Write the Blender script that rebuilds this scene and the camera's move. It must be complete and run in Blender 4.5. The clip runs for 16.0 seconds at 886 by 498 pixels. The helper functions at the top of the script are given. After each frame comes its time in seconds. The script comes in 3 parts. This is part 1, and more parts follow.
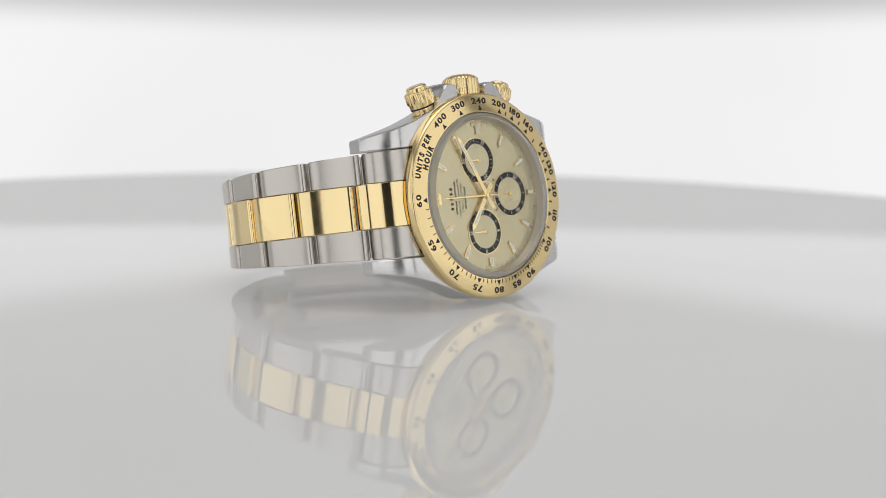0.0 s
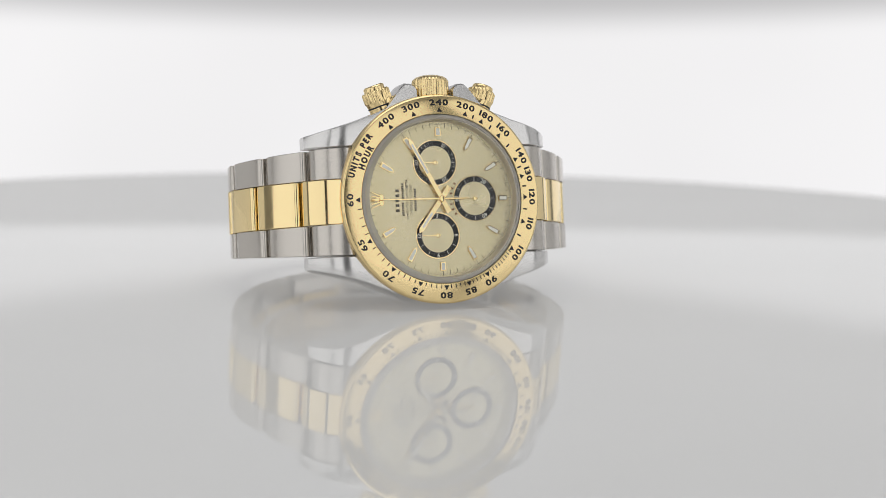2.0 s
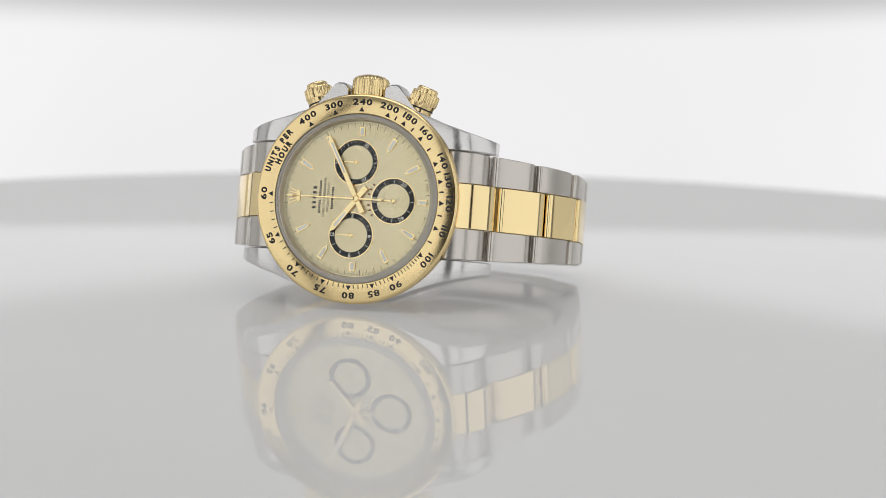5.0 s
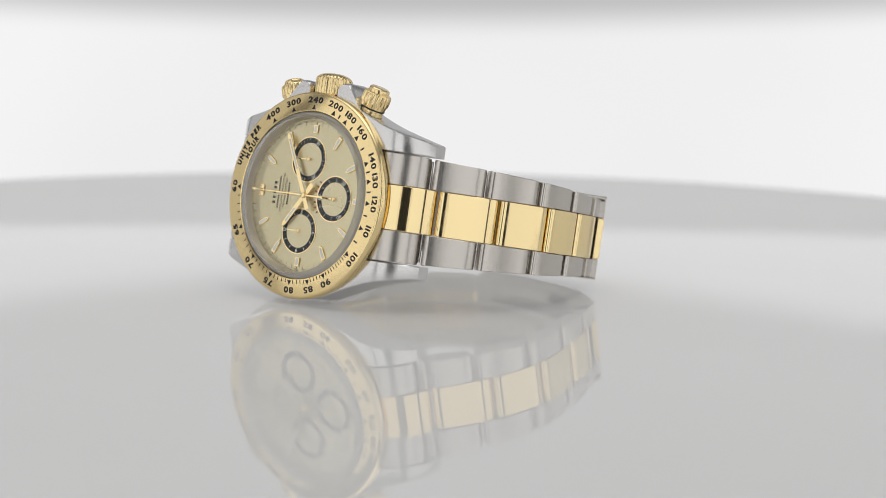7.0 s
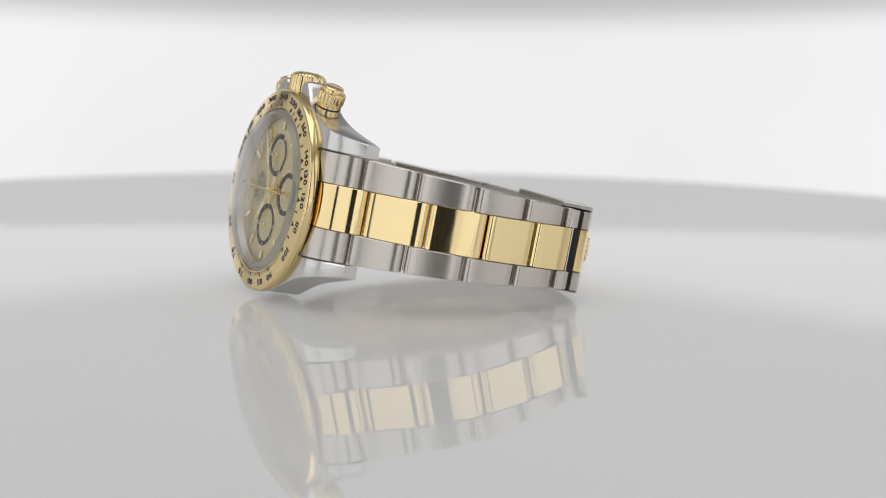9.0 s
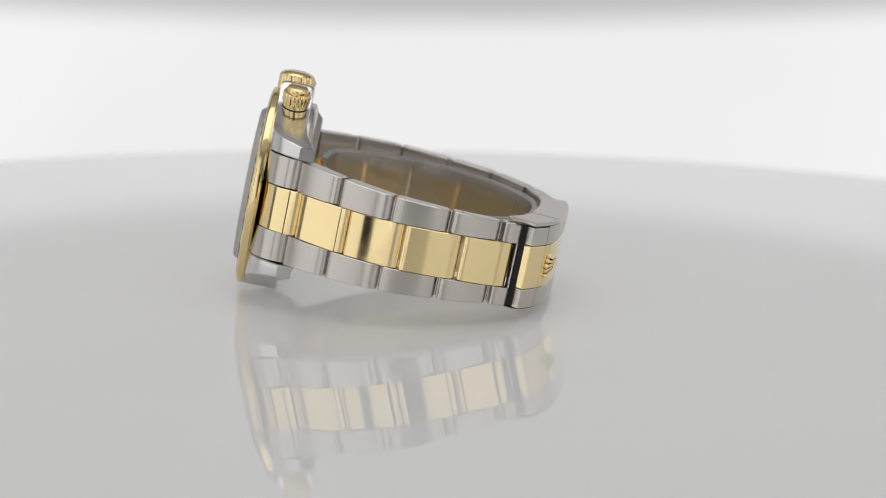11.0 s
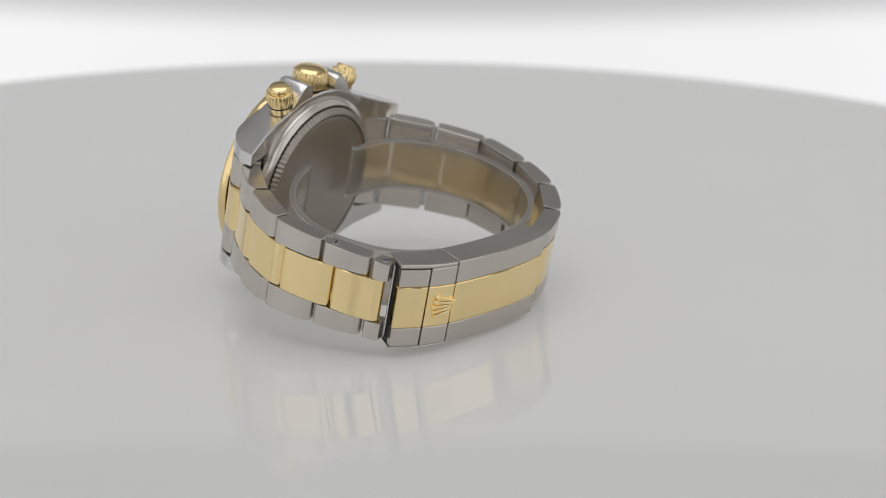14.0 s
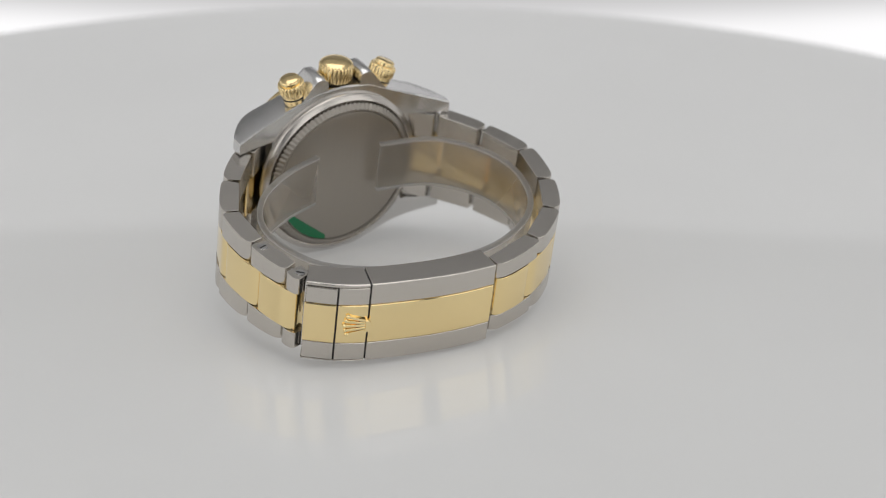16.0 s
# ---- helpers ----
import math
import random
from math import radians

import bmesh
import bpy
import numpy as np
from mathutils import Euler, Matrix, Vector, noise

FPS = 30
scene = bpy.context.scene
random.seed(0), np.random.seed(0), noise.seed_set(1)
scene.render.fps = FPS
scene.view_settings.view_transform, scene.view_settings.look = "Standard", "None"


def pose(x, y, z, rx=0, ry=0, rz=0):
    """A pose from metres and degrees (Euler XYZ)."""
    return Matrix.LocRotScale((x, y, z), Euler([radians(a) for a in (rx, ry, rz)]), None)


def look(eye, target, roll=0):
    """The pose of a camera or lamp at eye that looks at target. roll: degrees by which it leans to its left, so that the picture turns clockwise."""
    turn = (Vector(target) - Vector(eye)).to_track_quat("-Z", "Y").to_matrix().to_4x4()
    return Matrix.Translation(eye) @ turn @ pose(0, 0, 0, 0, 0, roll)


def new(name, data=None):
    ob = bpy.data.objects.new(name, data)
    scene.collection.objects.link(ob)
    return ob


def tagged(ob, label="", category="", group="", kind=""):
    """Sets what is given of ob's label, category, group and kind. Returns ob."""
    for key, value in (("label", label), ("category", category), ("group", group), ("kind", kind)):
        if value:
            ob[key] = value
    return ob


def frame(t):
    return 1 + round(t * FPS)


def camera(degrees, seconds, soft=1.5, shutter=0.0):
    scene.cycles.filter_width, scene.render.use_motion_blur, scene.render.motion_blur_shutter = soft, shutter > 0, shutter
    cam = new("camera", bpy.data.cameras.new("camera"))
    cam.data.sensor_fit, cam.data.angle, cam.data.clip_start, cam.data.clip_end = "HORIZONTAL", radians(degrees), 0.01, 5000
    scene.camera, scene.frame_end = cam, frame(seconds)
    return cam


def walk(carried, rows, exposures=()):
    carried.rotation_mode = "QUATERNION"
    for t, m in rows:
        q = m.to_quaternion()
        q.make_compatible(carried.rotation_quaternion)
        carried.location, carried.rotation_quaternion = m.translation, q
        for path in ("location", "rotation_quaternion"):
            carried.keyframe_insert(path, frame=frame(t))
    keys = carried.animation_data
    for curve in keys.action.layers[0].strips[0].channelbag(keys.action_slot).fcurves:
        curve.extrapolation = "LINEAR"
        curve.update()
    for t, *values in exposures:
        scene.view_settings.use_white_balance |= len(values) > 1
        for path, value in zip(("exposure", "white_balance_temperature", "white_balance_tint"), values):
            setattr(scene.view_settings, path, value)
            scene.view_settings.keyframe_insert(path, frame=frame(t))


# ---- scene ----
cam = camera(25.73, 16.0, soft=0.8)
MM = 0.001
TABLE = 0.8            # table top below the arm's pivot plane, mm (pivot plane is z = -TABLE)

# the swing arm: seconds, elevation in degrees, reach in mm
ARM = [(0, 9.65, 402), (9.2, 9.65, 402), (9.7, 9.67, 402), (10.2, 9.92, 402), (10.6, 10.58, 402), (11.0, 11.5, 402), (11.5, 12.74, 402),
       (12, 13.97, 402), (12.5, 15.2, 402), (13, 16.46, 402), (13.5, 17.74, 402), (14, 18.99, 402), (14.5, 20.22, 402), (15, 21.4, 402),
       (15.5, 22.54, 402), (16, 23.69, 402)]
# the turntable: seconds, degrees
SPIN = [(0, 42.13), (0.5, 36.39), (1, 30.61), (1.5, 24.78), (2, 18.83), (2.5, 12.87), (3, 6.98), (3.5, 1.13), (4, -4.81), (6.5, -35.07),
        (7, -41.10), (7.5, -47.15), (8, -53.19), (8.5, -59.16), (9, -65.13), (11.5, -95.67), (12, -101.49), (12.5, -107.26), (13, -113.09),
        (13.5, -118.93), (14, -124.80), (14.5, -130.65), (15, -136.51), (15.5, -142.27), (16, -148.01)]


def arm_eye(elev, reach):
    e = radians(elev)
    return pose(0, -reach * MM * math.cos(e), (reach * math.sin(e) - TABLE) * MM, 90 - elev + 1.187, 0, -1.633) @ pose(0, 0, 0, 0, 0, 0.752)


cam.data.dof.use_dof = True
cam.data.dof.focus_distance = 0.374
cam.data.dof.aperture_fstop = 16.0
walk(cam, [(t, arm_eye(e, r)) for t, e, r in ARM], exposures=[(0, -0.01), (9.7, -0.03), (14.5, 0.03), (15.5, 0.11), (16.0, 0.14)])

# ---- world and lamps ----
world = bpy.data.worlds.new("world")
scene.world = world
world.use_nodes = True
world.node_tree.nodes["Background"].inputs[0].default_value = (0.9, 0.95, 1.0, 1)
world.node_tree.nodes["Background"].inputs[1].default_value = 0.02


def area_lamp(name, size_x, size_y, power, place, aim, colour=(1, 1, 1)):
    data = bpy.data.lights.new(name, "AREA")
    data.shape, data.size, data.size_y, data.energy, data.color = "RECTANGLE", size_x, size_y, power, colour
    ob = new(name, data)
    ob.matrix_basis = look(place, aim)
    return ob


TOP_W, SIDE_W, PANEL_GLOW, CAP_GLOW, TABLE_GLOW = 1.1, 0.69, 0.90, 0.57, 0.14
# overhead lamp out of view, added to fill the table and upper faces
area_lamp("overhead_fill", 0.6, 0.5, TOP_W, (0, -0.05, 0.62), (0, -0.05, 0))
# unseen lamps set by reflections in the metal; rear pair replaces bright tent cloth
for sx, side in ((-1, "west"), (1, "east")):
    for bearing, width, name in ((24.5, 0.40, "front"), (66, 0.54, "side"), (113, 0.50, "rear")):
        a = radians(bearing)
        area_lamp("unseen_light_" + side + "_" + name, width, 0.76, SIDE_W * width / 0.447 * 0.76 / 0.6 * (0.5 if name == "rear" else 1), (sx * 0.72 * math.sin(a), -0.72 * math.cos(a), 0.26), (0, 0, 0.26))


# ---- materials ----
def material(name):
    m = bpy.data.materials.new(name)
    m.use_nodes = True
    nt = m.node_tree
    return m, nt, nt.nodes["Principled BSDF"]


def noise_node(nt, scale, stretch=(1, 1, 1), detail=4):
    co = nt.nodes.new("ShaderNodeTexCoord")
    mp = nt.nodes.new("ShaderNodeMapping")
    mp.inputs["Scale"].default_value = stretch
    tx = nt.nodes.new("ShaderNodeTexNoise")
    tx.inputs["Scale"].default_value, tx.inputs["Detail"].default_value = scale, detail
    nt.links.new(co.outputs["Object"], mp.inputs["Vector"])
    nt.links.new(mp.outputs["Vector"], tx.inputs["Vector"])
    return tx


def ramped(nt, tx, low, high):
    r = nt.nodes.new("ShaderNodeMapRange")
    r.inputs["To Min"].default_value, r.inputs["To Max"].default_value = low, high
    r.inputs["From Min"].default_value, r.inputs["From Max"].default_value = 0.3, 0.7
    nt.links.new(tx.outputs["Fac"], r.inputs["Value"])
    return r.outputs["Result"]


def metal(name, colour, rough_low, rough_high, scale=300, stretch=(1, 1, 1), bump=0.0, dist=0.00002, tint=0.0):
    m, nt, b = material(name)
    b.inputs["Metallic"].default_value = 1.0
    b.inputs["Base Color"].default_value = (*colour, 1)
    tx = noise_node(nt, scale, stretch)
    nt.links.new(ramped(nt, tx, rough_low, rough_high), b.inputs["Roughness"])
    if tint:
        mix = nt.nodes.new("ShaderNodeMixRGB")
        mix.inputs["Color1"].default_value = (*[c * (1 - tint) for c in colour], 1)
        mix.inputs["Color2"].default_value = (*[min(1, c * (1 + tint)) for c in colour], 1)
        nt.links.new(ramped(nt, tx, 0, 1), mix.inputs["Fac"])
        nt.links.new(mix.outputs["Color"], b.inputs["Base Color"])
    if bump:
        bp = nt.nodes.new("ShaderNodeBump")
        bp.inputs["Strength"].default_value, bp.inputs["Distance"].default_value = bump, dist
        nt.links.new(tx.outputs["Fac"], bp.inputs["Height"])
        nt.links.new(bp.outputs["Normal"], b.inputs["Normal"])
    return m


def paint(name, colour, rough=0.5, scale=200, vary=0.06, metallic=0.0):
    m, nt, b = material(name)
    tx = noise_node(nt, scale)
    mix = nt.nodes.new("ShaderNodeMixRGB")
    mix.inputs["Color1"].default_value = (*[c * (1 - vary) for c in colour], 1)
    mix.inputs["Color2"].default_value = (*[min(1, c * (1 + vary)) for c in colour], 1)
    nt.links.new(ramped(nt, tx, 0, 1), mix.inputs["Fac"])
    nt.links.new(mix.outputs["Color"], b.inputs["Base Color"])
    b.inputs["Roughness"].default_value = rough
    b.inputs["Metallic"].default_value = metallic
    return m


def glowing(name, colour, strength):
    m, nt, b = material(name)
    nt.nodes.remove(b)
    e = nt.nodes.new("ShaderNodeEmission")
    e.inputs["Color"].default_value, e.inputs["Strength"].default_value = (*colour, 1), strength
    nt.links.new(e.outputs["Emission"], nt.nodes["Material Output"].inputs["Surface"])
    return m


STEEL = (0.60, 0.565, 0.52)
GOLD = (0.95, 0.76, 0.41)
brushed_steel = metal("brushed_steel", STEEL, 0.22, 0.27, 1600, (0.06, 0.06, 9), 0.06, 0.000005, 0.02)
polished_steel = metal("polished_steel", (0.66, 0.65, 0.64), 0.05, 0.09, 400)
case_steel = metal("satin_case_steel", (0.69, 0.68, 0.67), 0.20, 0.23, 150)
back_steel = metal("brushed_caseback_steel", (0.37, 0.34, 0.30), 0.32, 0.42, 1000, (9, 1, 0.12), 0.15, 0.000006, 0.04)
polished_gold = metal("polished_gold", GOLD, 0.05, 0.10, 300)
crown_gold = metal("satin_crown_gold", (0.91, 0.71, 0.37), 0.14, 0.19, 300)
bezel_gold = metal("satin_bezel_gold", (0.88, 0.69, 0.36), 0.12, 0.16, 500)
rehaut = metal("satin_inner_ring", (0.62, 0.58, 0.52), 0.42, 0.50, 900)
dark_gap = paint("dark_joint", (0.02, 0.02, 0.02), 0.5)
enamel = paint("black_enamel", (0.012, 0.011, 0.010), 0.25)
sub_black = paint("black_lacquer", (0.008, 0.008, 0.009), 0.3)
pale_print = paint("pale_print", (0.72, 0.70, 0.62), 0.5)
dial_print = paint("dark_dial_print", (0.05, 0.042, 0.03), 0.5)
red_print = paint("red_brown_print", (0.25, 0.10, 0.04), 0.5)
lume = paint("ivory_lume", (0.88, 0.86, 0.76), 0.6)
green_film = paint("green_film", (0.0, 0.17, 0.06), 0.3)
tent_white = paint("white_tent_fabric", (0.78, 0.78, 0.78), 0.9, 6, 0.03)
tent_grey = paint("greyed_tent_fabric", (0.45, 0.45, 0.45), 0.9, 6, 0.05)
screen_grey = paint("grey_reflection_screen", (0.06, 0.06, 0.062), 0.9, 8, 0.1)


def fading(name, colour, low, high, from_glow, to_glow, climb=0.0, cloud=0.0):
    """A glowing cloth; its falloff is put into the emission, from one strength to another between two heights (metres);
    climb lifts the edge towards the ends.
    """
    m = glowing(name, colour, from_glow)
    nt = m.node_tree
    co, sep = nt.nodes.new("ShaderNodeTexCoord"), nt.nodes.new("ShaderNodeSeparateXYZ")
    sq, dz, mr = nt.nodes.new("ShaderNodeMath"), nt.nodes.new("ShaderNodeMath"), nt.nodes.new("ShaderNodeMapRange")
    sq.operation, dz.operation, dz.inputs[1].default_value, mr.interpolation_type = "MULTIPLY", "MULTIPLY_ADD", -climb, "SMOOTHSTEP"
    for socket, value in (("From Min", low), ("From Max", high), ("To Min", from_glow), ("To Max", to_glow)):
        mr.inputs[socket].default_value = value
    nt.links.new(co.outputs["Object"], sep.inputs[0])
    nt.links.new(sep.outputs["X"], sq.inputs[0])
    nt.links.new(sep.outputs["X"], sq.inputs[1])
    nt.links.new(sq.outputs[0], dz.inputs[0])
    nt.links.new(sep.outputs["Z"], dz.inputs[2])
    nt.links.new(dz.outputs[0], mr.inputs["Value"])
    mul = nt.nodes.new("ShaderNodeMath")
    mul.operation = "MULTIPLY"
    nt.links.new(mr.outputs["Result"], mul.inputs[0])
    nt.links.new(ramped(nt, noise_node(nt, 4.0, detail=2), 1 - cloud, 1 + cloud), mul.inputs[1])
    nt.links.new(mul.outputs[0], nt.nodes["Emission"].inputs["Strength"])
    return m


# soft edge, dimmer top and clouding of the light sit in the emission
panel_white = fading("glowing_backdrop", (1.0, 0.99, 0.998), 0.128, 0.150, PANEL_GLOW, 0.55, 0.1, 0.035)
upper_fade = fading("fading_upper_glow", (0.985, 0.98, 0.995), 0.192, 0.216, PANEL_GLOW, CAP_GLOW, 0.33, 0.02)
strip_grey = paint("grey_panel_frame", (0.45, 0.44, 0.44), 0.7, 20, 0.05)

m, nt, b = material("champagne_dial")
champagne = m
b.inputs["Base Color"].default_value = (0.77, 0.685, 0.445, 1)
b.inputs["Metallic"].default_value = 0.8
b.inputs["Anisotropic"].default_value = 0.6
tg = nt.nodes.new("ShaderNodeTangent")
tg.direction_type, tg.axis = "RADIAL", "Y"
nt.links.new(tg.outputs["Tangent"], b.inputs["Tangent"])
b.inputs["Roughness"].default_value = 0.40
tx = noise_node(nt, 120, detail=2)
nt.links.new(ramped(nt, tx, 0.255, 0.265), b.inputs["Roughness"])

m, nt, b = material("grooved_champagne")
grooved = m
b.inputs["Base Color"].default_value = (0.77, 0.685, 0.445, 1)
b.inputs["Metallic"].default_value = 0.85
b.inputs["Anisotropic"].default_value = 0.7
b.inputs["Anisotropic Rotation"].default_value = 0.25
tg = nt.nodes.new("ShaderNodeTangent")
tg.direction_type, tg.axis = "RADIAL", "Y"
nt.links.new(tg.outputs["Tangent"], b.inputs["Tangent"])
nt.links.new(ramped(nt, noise_node(nt, 120, detail=2), 0.27, 0.28), b.inputs["Roughness"])

m, nt, b = material("glowing_white_acrylic")
acrylic = m
tx = noise_node(nt, 9, detail=3)
mix = nt.nodes.new("ShaderNodeMixRGB")
mix.inputs["Color1"].default_value, mix.inputs["Color2"].default_value = (0.52, 0.52, 0.515, 1), (0.55, 0.55, 0.545, 1)
nt.links.new(ramped(nt, tx, 0, 1), mix.inputs["Fac"])
nt.links.new(mix.outputs["Color"], b.inputs["Base Color"])
b.inputs["Roughness"].default_value = 0.002
b.inputs["IOR"].default_value = 1.36
# faint glow put into the acrylic; it weakens the shade under the watch
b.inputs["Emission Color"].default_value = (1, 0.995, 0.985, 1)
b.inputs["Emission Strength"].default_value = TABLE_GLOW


def clear(name, tint, white, rough, base_gloss=0.03):
    m = bpy.data.materials.new(name)
    m.use_nodes = True
    nt = m.node_tree
    nt.nodes.remove(nt.nodes["Principled BSDF"])
    tr = nt.nodes.new("ShaderNodeBsdfTransparent")
    tr.inputs["Color"].default_value = (*tint, 1)
    di = nt.nodes.new("ShaderNodeBsdfTranslucent")
    di.inputs["Color"].default_value = (0.85, 0.85, 0.85, 1)
    gl = nt.nodes.new("ShaderNodeBsdfGlossy")
    gl.inputs["Roughness"].default_value = rough
    lw = nt.nodes.new("ShaderNodeLayerWeight")
    lw.inputs["Blend"].default_value = 0.5
    pw, fr = nt.nodes.new("ShaderNodeMath"), nt.nodes.new("ShaderNodeMath")
    pw.operation, pw.inputs[1].default_value = "POWER", 4.0
    fr.operation, fr.inputs[1].default_value, fr.inputs[2].default_value = "MULTIPLY_ADD", 0.55, base_gloss
    nt.links.new(lw.outputs["Facing"], pw.inputs[0])
    nt.links.new(pw.outputs[0], fr.inputs[0])
    a, c = nt.nodes.new("ShaderNodeMixShader"), nt.nodes.new("ShaderNodeMixShader")
    a.inputs["Fac"].default_value = white
    nt.links.new(tr.outputs[0], a.inputs[1])
    nt.links.new(di.outputs[0], a.inputs[2])
    nt.links.new(fr.outputs[0], c.inputs["Fac"])
    nt.links.new(a.outputs[0], c.inputs[1])
    nt.links.new(gl.outputs[0], c.inputs[2])
    nt.links.new(c.outputs[0], nt.nodes["Material Output"].inputs["Surface"])
    return m


sapphire = clear("sapphire_crystal", (0.985, 0.985, 0.98), 0.0, 0.0, 0.03)
crystal_rim = clear("bevelled_crystal_rim", (0.8, 0.8, 0.8), 0.35, 0.1, 0.06)
rim_plastic = clear("milky_plastic_rim", (0.80, 0.79, 0.78), 0.5, 0.2, 0.06)
soft_plastic = clear("clear_soft_plastic", (0.84, 0.80, 0.74), 0.26, 0.15, 0.05)


# ---- mesh helpers; all shapes in millimetres ----
def finish(name, bm, mat, smooth=38):
    for v in bm.verts:
        v.co *= MM
    bmesh.ops.recalc_face_normals(bm, faces=bm.faces)
    me = bpy.data.meshes.new(name)
    bm.to_mesh(me)
    bm.free()
    me.materials.append(mat)
    me.polygons.foreach_set("use_smooth", [True] * len(me.polygons))
    me.set_sharp_from_angle(angle=radians(smooth))
    return me


LIE = pose(0, 0, 0)          # set below: how the watch lies on the table


def part(name, bm, mat, parent, label="", m=None, smooth=38):
    ob = new(name, bm if isinstance(bm, bpy.types.Mesh) else finish(name, bm, mat, smooth))
    ob.parent = parent
    ob.matrix_basis = m if m is not None else (LIE if parent.type == "EMPTY" else Matrix())
    if label:
        ob["label"] = label
    return ob


def soften(bm, width, angle=40, segments=2):
    edges = [e for e in bm.edges if len(e.link_faces) == 2 and e.calc_face_angle(0) > radians(angle)]
    bmesh.ops.bevel(bm, geom=edges, offset=width, segments=segments, affect="EDGES", profile=0.5, clamp_overlap=True)


def loft(rings, closed_path=False, width=0.0, segments=2):
    """Joins rings of equal point counts into a closed skin."""
    bm = bmesh.new()
    vs = [[bm.verts.new(p) for p in ring] for ring in rings]
    n = len(rings[0])
    pairs = list(zip(vs, vs[1:])) + ([(vs[-1], vs[0])] if closed_path else [])
    for a, b in pairs:
        for i in range(n):
            bm.faces.new((a[i], a[(i + 1) % n], b[(i + 1) % n], b[i]))
    if not closed_path:
        bm.faces.new(vs[0]), bm.faces.new(vs[-1])
    bmesh.ops.recalc_face_normals(bm, faces=bm.faces)
    if width:
        soften(bm, width, segments=segments)
    return bm


def lathe(profile, n=96, ripple=None):
    """Turns (radius, y) round the y axis; a radius of 0 closes the skin. ripple(k, i) scales the radius of profile point i."""
    bm = bmesh.new()
    rings = []
    for i, (r, y) in enumerate(profile):
        if r == 0:
            rings.append([bm.verts.new((0, y, 0))])
        else:
            rings.append([bm.verts.new((r * f * math.cos(a), y, r * f * math.sin(a)))
                          for k in range(n) for a in [2 * math.pi * k / n] for f in [ripple(k, i) if ripple else 1]])
    for a, b in zip(rings, rings[1:] + ([rings[0]] if profile[0][0] and profile[-1][0] else [])):
        for k in range(n):
            j = (k + 1) % n
            if len(a) == 1:
                bm.faces.new((a[0], b[k], b[j]))
            elif len(b) == 1:
                bm.faces.new((a[k], a[j], b[0]))
            else:
                bm.faces.new((a[k], a[j], b[j], b[k]))
    bmesh.ops.recalc_face_normals(bm, faces=bm.faces)
    return bm


def prism(outline, y0, y1, width=0.0):
    """A plate with an outline in x, z between two depths."""
    return loft([[(x, y0, z) for x, z in outline], [(x, y1, z) for x, z in outline]], width=width)


def clock(r, degrees):
    """x, z at a radius and an angle clockwise from twelve; twelve lies towards -x, three towards +z."""
    a = radians(degrees)
    return -r * math.cos(a), r * math.sin(a)


def turned(bm, degrees, x=0.0, z=0.0):
    """Turns a shape drawn round twelve o'clock to a dial angle about the centre x, z."""
    bmesh.ops.rotate(bm, verts=bm.verts, cent=(0, 0, 0), matrix=Matrix.Rotation(radians(degrees), 3, "Y"))
    bmesh.ops.translate(bm, verts=bm.verts, vec=(x, 0, z))
    return bm


GLYPHS = {}


def glyph(ch, bold):
    key = (ch, bold)
    if key not in GLYPHS:
        cu = bpy.data.curves.new("glyph", "FONT")
        cu.body, cu.align_x, cu.align_y, cu.offset, cu.extrude, cu.resolution_u = ch, "CENTER", "CENTER", bold, 0.05, 3
        ob = bpy.data.objects.new("glyph", cu)
        scene.collection.objects.link(ob)
        bpy.context.view_layer.update()
        me = bpy.data.meshes.new_from_object(ob.evaluated_get(bpy.context.evaluated_depsgraph_get()))
        xs = [v.co.x for v in me.vertices]
        mid = (max(xs) + min(xs)) / 2
        GLYPHS[key] = ([(v.co.x - mid, v.co.y, v.co.z) for v in me.vertices], [tuple(p.vertices) for p in me.polygons], max(xs) - min(xs))
        bpy.data.objects.remove(ob)
        bpy.data.curves.remove(cu)
    return GLYPHS[key]


def lettering(text, size, y, wide=1.0, bold=0.02, arc=None, gap=0.13, deep=0.05, slope=0.0):
    """Letters round (radius, angle) on an arc, upright outwards; each letter is turned by itself."""
    bm = bmesh.new()
    r, angle = arc
    widths = [0.35 if c == " " else glyph(c, bold)[2] * wide for c in text]
    total = sum(widths) + gap * (len(text) - 1)
    at = -total / 2
    for c, w in zip(text, widths):
        if c != " ":
            pts, faces, _ = glyph(c, bold)
            a = radians(angle + math.degrees((at + w / 2) * size / r))
            ux, uz = -math.cos(a), math.sin(a)          # outwards
            tx_, tz_ = math.sin(a), math.cos(a)         # clockwise
            vs = [bm.verts.new((ux * (r + py * size) + tx_ * px * wide * size, y + slope * py * size - pz / 0.05 * deep, uz * (r + py * size) + tz_ * px * wide * size))
                  for px, py, pz in pts]
            for f in faces:
                try:
                    bm.faces.new([vs[i] for i in f])
                except ValueError:
                    pass
        at += w + gap
    return bm


def line_text(text, size, y, x, z, wide=1.0, bold=0.01, deep=0.02):
    """A straight line of letters across the dial, upright towards twelve, with its middle at x, z."""
    far = 400.0
    bm = lettering(text, size, y, wide, bold, (far, 0), 0.12, deep)
    bmesh.ops.translate(bm, verts=bm.verts, vec=(x + far, 0, z))
    return bm


# ---- the place: tent, turntable, backdrop on its arm ----
def box_bm(x0, x1, y0, y1, z0, z1):
    return loft([[(x0, y0, z), (x1, y0, z), (x1, y1, z), (x0, y1, z)] for z in (z0, z1)])


def wall(name, lo, hi, mat, label):
    ob = new(name, finish(name, box_bm(lo[0], hi[0], lo[1], hi[1], lo[2], hi[2]), mat))
    return tagged(ob, label, "wall", kind="structure")


